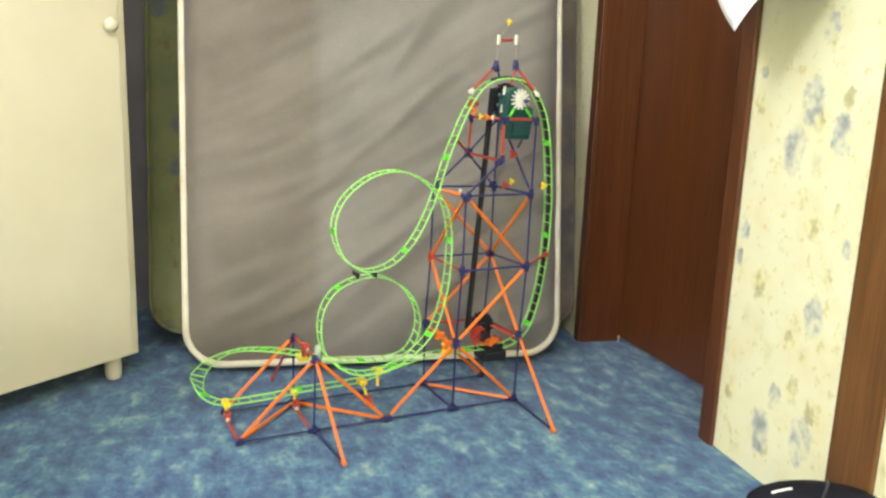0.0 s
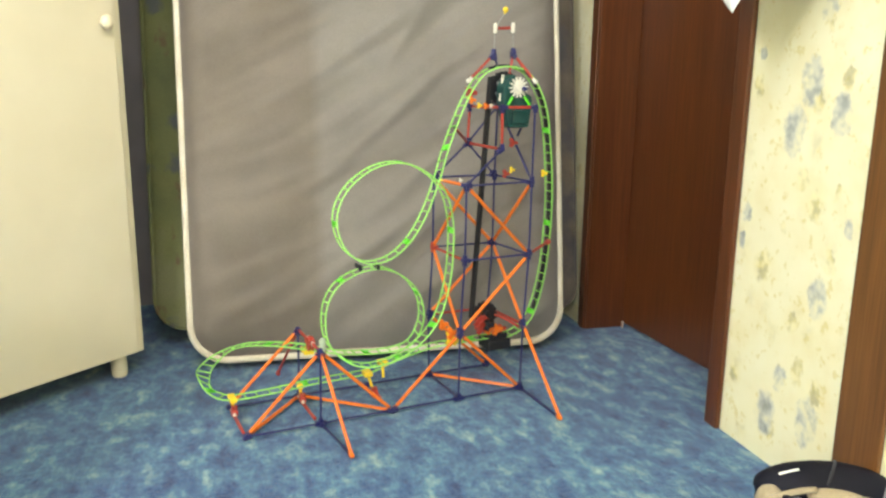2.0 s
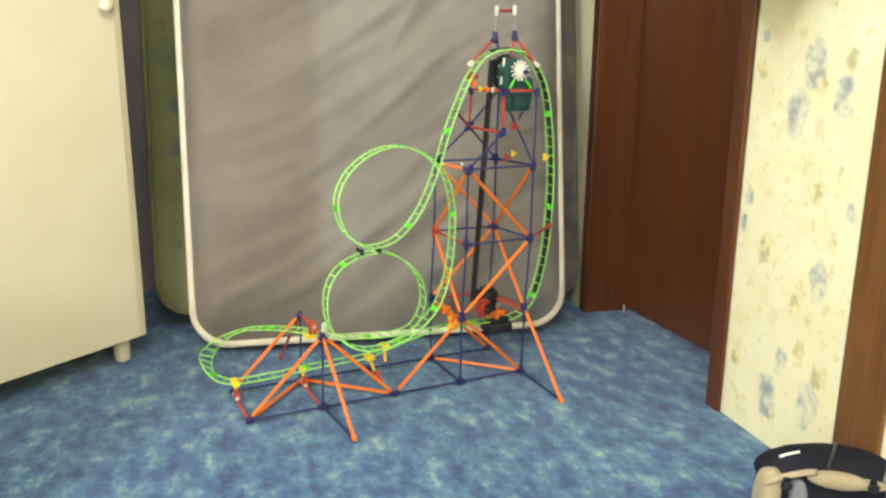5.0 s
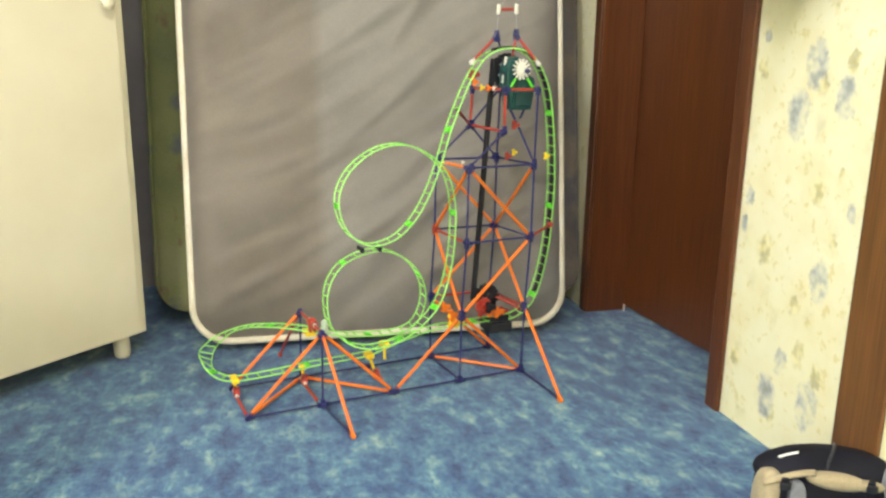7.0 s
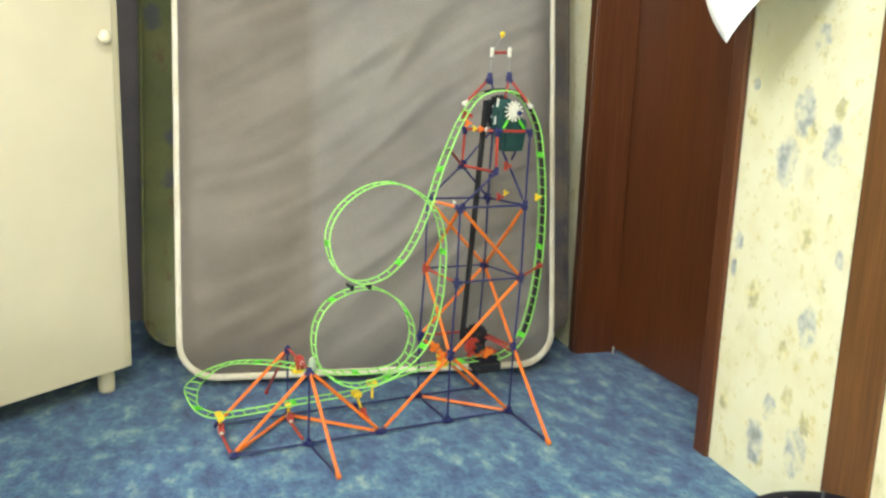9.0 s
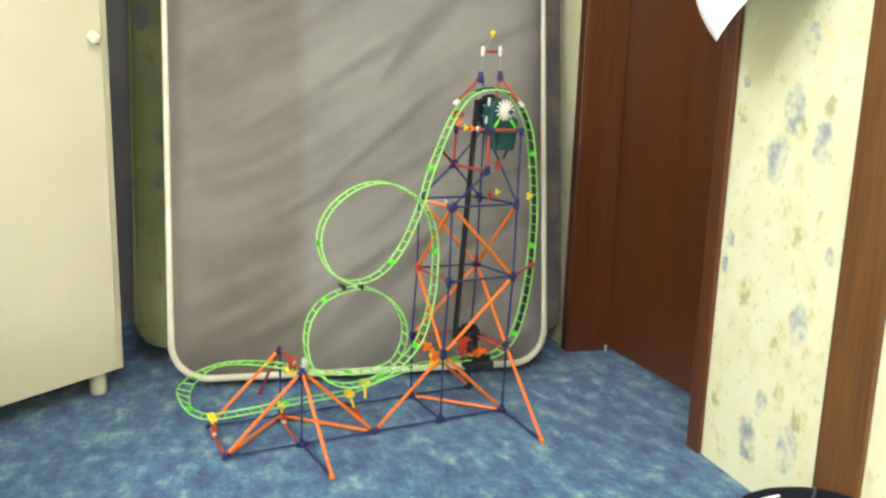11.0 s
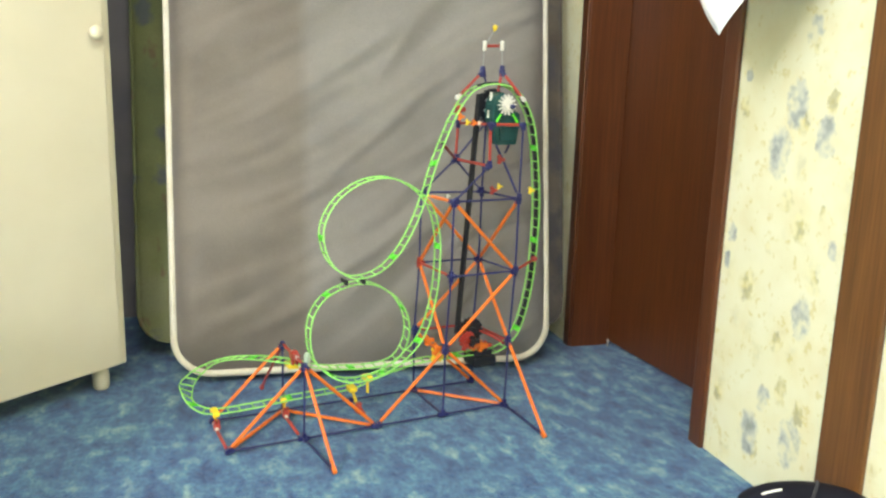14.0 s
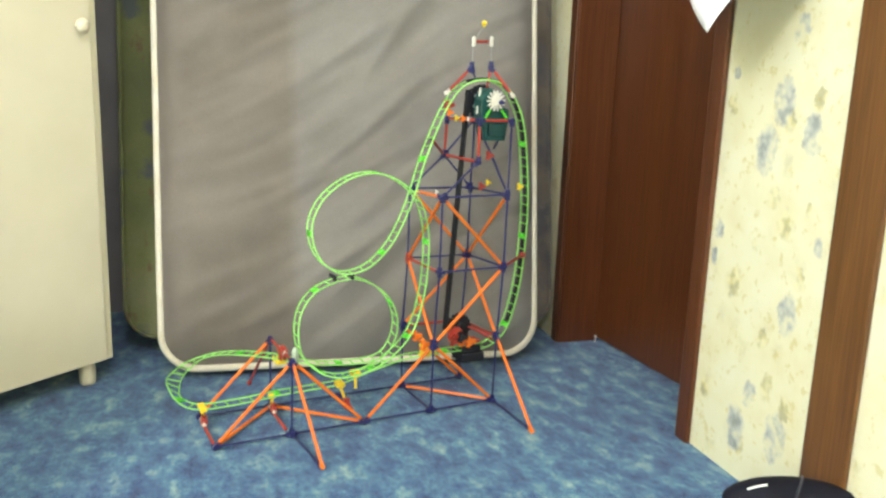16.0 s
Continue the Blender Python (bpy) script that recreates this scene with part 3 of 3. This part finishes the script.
def frame_work():
    ways = {}
    for colour, text in LINKS.items():
        for pair in text.split():
            a, b = pair.split("-")
            rod(J[a], J[b], *ROD[colour])
            d = (J[b] - J[a]).normalized()
            ways.setdefault(a, []).append(d)
            ways.setdefault(b, []).append(-d)
    for name, ds in ways.items():
        size = 0.8 if name in ("foot_a", "foot_b", "foot_c", "arch_l", "arch_r") else 0.42 if name in ("spire_l", "spire_r", "tip", "arch_in", "mast_in", "tie_upper", "tie_drop") else 1.0
        connector(J[name], ds, JOINT_COLOUR.get(name, BLUE), size)
    bm = bmesh.new()
    bmesh.ops.create_icosphere(bm, subdivisions=2, radius=0.0060, matrix=Matrix.Translation(J["tip"] + Vector((0, 0, 0.004))))
    part("finial", bm, YELLOW, COASTER, "yellow finial", True)
    for n in ("mast_l", "mast_r"):
        bm = bmesh.new()
        lathe(bm, [(-0.011, 0.0045), (-0.009, 0.0055), (0.009, 0.0055), (0.012, 0.004)], Matrix.Translation(J[n]), 10)
        part("mast_socket", bm, BLUE, COASTER, "", True)
    for n in ("spire_l", "spire_r"):
        bm = bmesh.new()
        lathe(bm, [(-0.010, 0.003), (-0.008, 0.0042), (0.008, 0.0042), (0.011, 0.003)], Matrix.Translation(J[n]), 10)
        part("spire_socket", bm, WHITE, COASTER, "", True)


# track centre line: along, depth, height
LIFT = [(0.486, 0.073, 0.113), (0.562, 0.0775, 0.112), (0.629, 0.0775, 0.111), (0.674, 0.0775, 0.136), (0.700, 0.0775, 0.188), (0.719, 0.0775, 0.281),
        (0.726, 0.0775, 0.401), (0.721, 0.0775, 0.504), (0.707, 0.0775, 0.605), (0.687, 0.0775, 0.661), (0.653, 0.0775, 0.703), (0.600, 0.0775, 0.716),
        (0.548, 0.0775, 0.701), (0.510, 0.075, 0.657)]
DROP = [(0.477, 0.065, 0.599), (0.447, 0.050, 0.543), (0.422, 0.035, 0.488), (0.392, 0.025, 0.426), (0.357, 0.020, 0.374), (0.314, 0.020, 0.338), (0.264, 0.025, 0.328)]
UPPER_LOOP = [(0.223, 0.030, 0.352), (0.203, 0.034, 0.393), (0.204, 0.038, 0.438), (0.232, 0.042, 0.483), (0.286, 0.047, 0.517), (0.347, 0.052, 0.524),
              (0.405, 0.058, 0.501), (0.447, 0.062, 0.461), (0.466, 0.063, 0.408)]
PLUNGE = [(0.469, 0.060, 0.347), (0.459, 0.055, 0.261), (0.429, 0.045, 0.183), (0.378, 0.035, 0.137), (0.320, 0.030, 0.112), (0.262, 0.030, 0.107), (0.216, 0.032, 0.125)]
LOWER_LOOP = [(0.182, 0.036, 0.163), (0.174, 0.040, 0.211), (0.184, 0.044, 0.255), (0.214, 0.048, 0.289), (0.267, 0.052, 0.307), (0.320, 0.060, 0.301),
              (0.373, 0.070, 0.267), (0.405, 0.080, 0.217), (0.410, 0.088, 0.164), (0.388, 0.095, 0.119)]
OUT = [(0.342, 0.100, 0.106), (0.282, 0.100, 0.109), (0.217, 0.095, 0.121), (0.157, 0.105, 0.137), (0.103, 0.170, 0.131)]
TURN = [(0.051, 0.240, 0.112), (0.005, 0.260, 0.090), (-0.035, 0.225, 0.074), (-0.044, 0.170, 0.063), (-0.028, 0.135, 0.051), (0.004, 0.120, 0.045),
        (0.087, 0.122, 0.045), (0.162, 0.125, 0.049), (0.228, 0.115, 0.055), (0.288, 0.100, 0.064), (0.344, 0.090, 0.085), (0.407, 0.078, 0.106), (0.450, 0.073, 0.113)]
GAUGE = 0.0285
# where each length of track begins, in 4 mm steps along the circuit
SECTIONS = (54, 107, 160, 215, 269, 323, 375, 428, 481, 534, 588, 639, 692, 750, 809, 876, 928, 980, 1026)


def spline(points, closed, step=0.004):
    """Evenly spaced points of a Catmull-Rom curve."""
    p = [Vector(q) for q in points]
    n = len(p)
    dense = []
    for i in range(n if closed else n - 1):
        a, b, c, d = p[(i - 1) % n] if closed or i else p[0], p[i], p[(i + 1) % n], p[(i + 2) % n] if closed or i < n - 2 else p[-1]
        for k in range(24):
            t = k / 24
            dense.append(0.5 * ((2 * b) + (c - a) * t + (2 * a - 5 * b + 4 * c - d) * t * t + (3 * b - a - 3 * c + d) * t ** 3))
    dense.append(dense[0].copy() if closed else p[-1].copy())
    out, left = [dense[0]], step
    for a, b in zip(dense, dense[1:]):
        seg = (b - a).length
        while seg >= left and seg > 0:
            a = a + (b - a) * (left / seg)
            out.append(a)
            seg = (b - a).length
            left = step
        left -= seg
    return out


def eased(k):
    """A smooth step from 0 to 1."""
    k = max(0.0, min(1.0, k))
    return k * k * (3 - 2 * k)


def track_frames():
    """Centre, forward, sideways and up along the whole circuit."""
    pts = spline(LIFT + DROP + UPPER_LOOP + PLUNGE + LOWER_LOOP + OUT + TURN, True)
    start = min(range(len(pts)), key=lambda i: (pts[i] - Vector(OUT[1])).length)
    out = []
    n = len(pts)
    for i, p in enumerate(pts):
        t = (pts[(i + 2) % n] - pts[i - 2]).normalized()
        side = Vector((t.y, -t.x, 0)) if i >= start else Vector((0, 1, 0))
        side = (side - t * side.dot(t)).normalized()
        if i >= start:
            # the low turn is banked towards its middle
            lean = radians(42) * eased((0.250 - p.y) / 0.08) * eased((p.y - 0.115) / 0.06) * eased((0.04 - p.x) / 0.06)
            out_way = 1 if side.dot(p - Vector((0.02, 0.19, p.z))) > 0 else -1
            side = side * math.cos(lean) + Vector((0, 0, out_way * math.sin(lean)))
            side = (side - t * side.dot(t)).normalized()
        out.append((p, t, side, side.cross(t)))
    return out


def sweep(bm, frames, off, w, h):
    """A bar of w by h carried along the frames at the sideways offset."""
    rings = []
    for p, t, s, up in frames:
        c = p + s * off
        rings.append([bm.verts.new(c + s * (a * w) + up * (b * h)) for a, b in ((-.5, -.5), (.5, -.5), (.5, .5), (-.5, .5))])
    for a, b in zip(rings, rings[1:]):
        for k in range(4):
            bm.faces.new((a[k], a[(k + 1) % 4], b[(k + 1) % 4], b[k]))
    bm.faces.new(rings[0])
    bm.faces.new(rings[-1])
    return bm


def track():
    fr = track_frames()
    n = len(fr)
    count = len(SECTIONS)
    tie_mesh = None
    for k in range(count):
        # each section begins with a broad joint plate
        a, b = SECTIONS[k], SECTIONS[k + 1] if k < count - 1 else SECTIONS[0] + n
        seg = [fr[i % n] for i in range(a, b + 1)]
        bm = bmesh.new()
        sweep(bm, seg[:4], 0, GAUGE * 0.92, 0.0034)
        sec = part("track_section", bm, GREEN, COASTER)
        for sgn in (-1, 1):
            part("rail", sweep(bmesh.new(), seg, sgn * GAUGE / 2, 0.0019, 0.0028), LIT_GREEN, sec)
        ties = max(3, round((b - a) * 0.004 / 0.0245))
        for q in range(1, ties):
            p, t, s, up = seg[3 + round((len(seg) - 4) * q / ties)]
            if tie_mesh is None:
                bm = bmesh.new()
                box(bm, (-GAUGE / 2, -0.0011, -0.0010), (GAUGE / 2, 0.0011, 0.0010))
                tie = part("tie", bm, LIT_GREEN, sec)
                tie_mesh = tie.data
            else:
                tie = new("tie", tie_mesh)
                tie.parent = sec
            tie.matrix_basis = Matrix.Translation(p) @ Matrix((s, t, s.cross(t))).transposed().to_4x4()
    return fr


def link_mesh(thick):
    """One chain link, its pins along x."""
    bm = bmesh.new()
    box(bm, (-0.0066, -0.0039, -thick), (-0.0026, 0.0039, thick))
    box(bm, (0.0026, -0.0039, -thick), (0.0066, 0.0039, thick))
    box(bm, (-0.0040, -0.0034, -thick * 0.7), (0.0040, 0.0034, thick * 0.7))
    ob = part("chain_link", bm, BLACK, COASTER)
    mesh = ob.data
    bpy.data.objects.remove(ob)
    return mesh


def chain(fr):
    """Lift chain: up inside the lift track, over the sprocket and straight down again."""
    up_run = [(p + up * 0.0024, t) for p, t, s, up in fr if p.z > 0.16 and p.x > 0.562 and p.y > 0.07][::2]
    a, b = Vector((0.567, 0.0775, 0.690)), Vector((0.532, 0.0775, 0.165))
    steps = int((b - a).length / 0.0072)
    down_run = [(a.lerp(b, i / steps), (b - a).normalized()) for i in range(steps + 1)]
    for seq, mesh in ((up_run, link_mesh(0.0017)), (down_run, link_mesh(0.0034))):
        for p, t in seq:
            ob = new("chain_link", mesh)
            ob.parent = COASTER
            s = Vector((0, 1, 0))
            s = (s - t * s.dot(t)).normalized()
            ob.matrix_basis = Matrix.Translation(p) @ Matrix((s, t, s.cross(t))).transposed().to_4x4()


def toothed(bm, m, r, teeth, depth, thick, hub):
    """A toothed wheel about the z axis of m."""
    n = teeth * 4
    rings = []
    for h in (-thick / 2, thick / 2):
        ring = []
        for i in range(n):
            a = 2 * math.pi * i / n
            rr = r if i % 4 < 2 else r - depth
            ring.append(bm.verts.new(m @ Vector((rr * math.cos(a), rr * math.sin(a), h))))
        rings.append(ring)
    for i in range(n):
        bm.faces.new((rings[0][i], rings[0][(i + 1) % n], rings[1][(i + 1) % n], rings[1][i]))
    bm.faces.new(rings[0])
    bm.faces.new(rings[1])
    lathe(bm, [(-thick * 1.2, hub * 0.9), (-thick * 1.1, hub), (thick * 1.1, hub), (thick * 1.2, hub * 0.9)], m, 12)
    return bm


def drive():
    """Motor, sprockets and station gear."""
    side = pose(0, 0, 0, 90, 0, 0)
    bm = bmesh.new()
    outline = [(0.573, 0.640), (0.586, 0.589), (0.634, 0.589), (0.642, 0.640), (0.640, 0.656), (0.614, 0.662), (0.606, 0.690), (0.597, 0.700), (0.581, 0.692), (0.573, 0.674)]
    lo = [bm.verts.new((x, 0.026, z)) for x, z in outline]
    hi = [bm.verts.new((x, 0.062, z)) for x, z in outline]
    bm.faces.new(lo)
    bm.faces.new(hi)
    for i in range(len(lo)):
        k = (i + 1) % len(lo)
        bm.faces.new((lo[i], lo[k], hi[k], hi[i]))
    bmesh.ops.bevel(bm, geom=bm.edges[:], offset=0.003, segments=2, affect="EDGES", profile=0.5)
    part("motor", bm, TEAL, COASTER, "dark teal motor housing")
    bm = bmesh.new()
    box(bm, (0.590, 0.020, 0.598), (0.630, 0.0265, 0.626), 0.002)
    part("switch_cover", bm, TEAL, COASTER)
    bm = bmesh.new()
    toothed(bm, Matrix.Translation((0.600, 0.015, 0.674)) @ side, 0.0215, 14, 0.011, 0.005, 0.009)
    part("drive_gear", bm, WHITE, COASTER, "white drive gear")
    bm = bmesh.new()
    lathe(bm, [(-0.004, 0.0045), (0.012, 0.0045), (0.014, 0.003)], Matrix.Translation((0.608, 0.012, 0.671)) @ side, 10)
    part("axle_cap", bm, BLUE, COASTER, "", True)
    for x0, x1 in ((0.592, 0.574), (0.612, 0.634)):
        rod(Vector((x0, 0.018, 0.660)), Vector((x1, 0.018, 0.632)), GREEN, 0.003, "gear_arm")
    bm = bmesh.new()
    toothed(bm, Matrix.Translation((0.600, 0.0775, 0.668)) @ side, 0.038, 22, 0.004, 0.010, 0.012)
    part("top_sprocket", bm, BLACK, COASTER, "black chain sprocket")
    for i in range(6):
        a = math.pi * i / 3 + 0.4
        bm = bmesh.new()
        lathe(bm, [(0, 0.0035), (0.003, 0.003)], Matrix.Translation((0.600 + 0.022 * math.cos(a), 0.0725, 0.668 + 0.022 * math.sin(a))) @ side, 8)
        part("sprocket_pin", bm, GREY, COASTER)
    # white clips beside the top sprocket, small orange and yellow pieces on the crossbar
    for p, q, mat in (((0.577, 0.045, 0.686), (0.579, 0.045, 0.696), WHITE), ((0.572, 0.045, 0.650), (0.575, 0.045, 0.658), WHITE)):
        rod(Vector(p) - Vector((0, 0, 0.012)), Vector(q) + Vector((0, 0, 0.010)), mat, 0.003, "clip")
    for p, mat, s in (((0.531, 0.10, 0.660), RED, 1.5), ((0.528, 0.085, 0.645), ORANGE, 0.9), ((0.540, 0.075, 0.634), YELLOW, 0.7), ((0.548, 0.06, 0.634), ORANGE, 0.75),
                      ((0.553, 0.045, 0.634), WHITE, 0.5), ((0.628, 0.08, 0.492), YELLOW, 0.75), ((0.612, 0.08, 0.484), RED, 1.0), ((0.628, 0.08, 0.552), RED, 1.1),
                      ((0.459, 0.03, 0.150), ORANGE, 1.5), ((0.462, 0.035, 0.136), YELLOW, 1.8), ((0.475, 0.04, 0.132), YELLOW, 1.6), ((0.448, 0.05, 0.165), ORANGE, 1.3),
                      ((0.564, 0.05, 0.142), ORANGE, 1.6), ((0.582, 0.05, 0.136), ORANGE, 1.5), ((0.556, 0.04, 0.152), BLACK, 1.4), ((0.540, 0.05, 0.140), RED, 1.2),
                      ((0.600, 0.06, 0.132), RED, 1.2), ((0.470, 0.02, 0.485), WHITE, 0.45),
                      ((0.696, 0.055, 0.484), YELLOW, 0.9)):
        connector(Vector(p), [Vector((1, 0, 0)), Vector((-0.5, 0, 0.86)), Vector((-0.5, 0, -0.86))], mat, s * 0.8)
    rod(Vector((0.606, 0.08, 0.60)), Vector((0.634, 0.08, 0.552)), BLUE, 0.0026)
    rod(Vector((0.634, 0.08, 0.552)), Vector((0.640, 0.02, 0.480)), BLUE, 0.0026)
    rod(Vector((0.636, 0.08, 0.56)), Vector((0.650, 0.07, 0.60)), BLUE, 0.0026)
    bm = bmesh.new()
    toothed(bm, Matrix.Translation((0.566, 0.0775, 0.166)) @ side, 0.030, 16, 0.004, 0.012, 0.010)
    part("lower_sprocket", bm, BLACK, COASTER, "black lower chain sprocket")
    bm = bmesh.new()
    toothed(bm, Matrix.Translation((0.548, 0.058, 0.152)) @ side, 0.020, 12, 0.004, 0.006, 0.007)
    part("idler_gear", bm, RED, COASTER, "dark red idler gear")
    bm = bmesh.new()
    box(bm, (0.562, 0.046, 0.086), (0.620, 0.100, 0.109), 0.004)
    part("station_block", bm, BLACK, COASTER, "black plastic station block")
    bm = bmesh.new()
    box(bm, (0.566, 0.052, 0.110), (0.612, 0.058, 0.124), 0.002)
    part("station_guide", bm, BLACK, COASTER)
    # curved red guide over the station
    bm = bmesh.new()
    tube(bm, [Vector((0.572 + 0.05 * i / 10, 0.10 - 0.08 * i / 10, 0.166 - 0.020 * (i / 10) ** 2)) for i in range(11)], 0.003, 6)
    part("curved_guide", bm, RED, COASTER, "", True)


def track_clips():
    """Clips that hold the low track, the loops and their stands."""
    for p, lean in (((0.000, 0.121), 0.0), ((0.146, 0.128), 0.0)):
        base = Vector((p[0], p[1], 0.012))
        rod(base - Vector((0, 0.115, 0.0)), base, RED, 0.0032)
        connector(base + Vector((0.002, -0.012, 0.004)), [Vector((0, 1, 0)), Vector((0, 0, 1))], RED, 1.3)
        for dy in (-0.024, 0.006):
            bm = bmesh.new()
            lathe(bm, [(-0.003, 0.0038), (0.003, 0.0038)], Matrix.Translation(base + Vector((0, dy, 0.003))) @ basis(Vector((0, 1, 0.2))), 8)
            part("collar", bm, WHITE, COASTER, "white collar")
        rod(base + Vector((0, 0, -0.004)), base + Vector((0.003, 0, 0.038)), YELLOW, 0.0032, "clip")
        bm = bmesh.new()
        w = 0.017 if p[0] < 0.1 else 0.006
        box(bm, (p[0] - 0.006, p[1] - w, 0.038), (p[0] + 0.008, p[1] + w, 0.048), 0.002)
        part("track_clip", bm, YELLOW, COASTER, "yellow track clip")
    for p, q in (((0.284, 0.085, 0.066), (0.272, 0.010, 0.048)), ((0.306, 0.05, 0.100), (0.298, 0.026, 0.068))):
        rod(Vector(p), Vector(q), YELLOW, 0.0032, "clip")
        bm = bmesh.new()
        box(bm, (p[0] - 0.009, p[1] - 0.012, p[2] - 0.006), (p[0] + 0.009, p[1] + 0.012, p[2] + 0.005), 0.002)
        part("track_clip", bm, YELLOW, COASTER, "yellow track clip")
    connector(Vector((0.270, 0.006, 0.050)), [Vector((0, 0, 1)), Vector((0.7, 0, -0.7))], RED, 1.3)
    # hanger between the two apexes
    connector(Vector((0.154, 0.070, 0.162)), [Vector((0, 1, 0)), Vector((0, -1, 0)), Vector((0, 0, -1))], RED, 1.6)
    for dy in (0.052, 0.090):
        bm = bmesh.new()
        lathe(bm, [(-0.004, 0.0045), (0.004, 0.0045)], Matrix.Translation((0.154, dy, 0.162)) @ basis(Vector((0, 1, 0))), 8)
        part("collar", bm, WHITE, COASTER, "white collar")
    bm = bmesh.new()
    box(bm, (0.146, 0.085, 0.126), (0.168, 0.118, 0.136), 0.002)
    part("track_clip", bm, YELLOW, COASTER, "yellow track clip")
    bm = bmesh.new()
    lathe(bm, [(-0.016, 0.006), (-0.013, 0.0075), (0.008, 0.0065), (0.013, 0.004)], Matrix.Translation((0.163, 0.012, 0.172)), 12)
    part("loop_foot", bm, PALE_GREEN, COASTER, "pale green loop foot", True)
    # black clips that join the two loops
    for u, z in ((0.250, 0.318), (0.288, 0.317)):
        bm = bmesh.new()
        box(bm, (u - 0.003, 0.022, z - 0.006), (u + 0.003, 0.032, z + 0.005), 0.001)
        box(bm, (u - 0.002, 0.030, z - 0.004), (u + 0.002, 0.056, z + 0.003), 0.0008)
        part("loop_clip", bm, BLACK, COASTER, "black clip joining the loops")


room()
mattress()
cabinet()
paper_sheet()
bag()
frame_work()
chain(track())
drive()
track_clips()
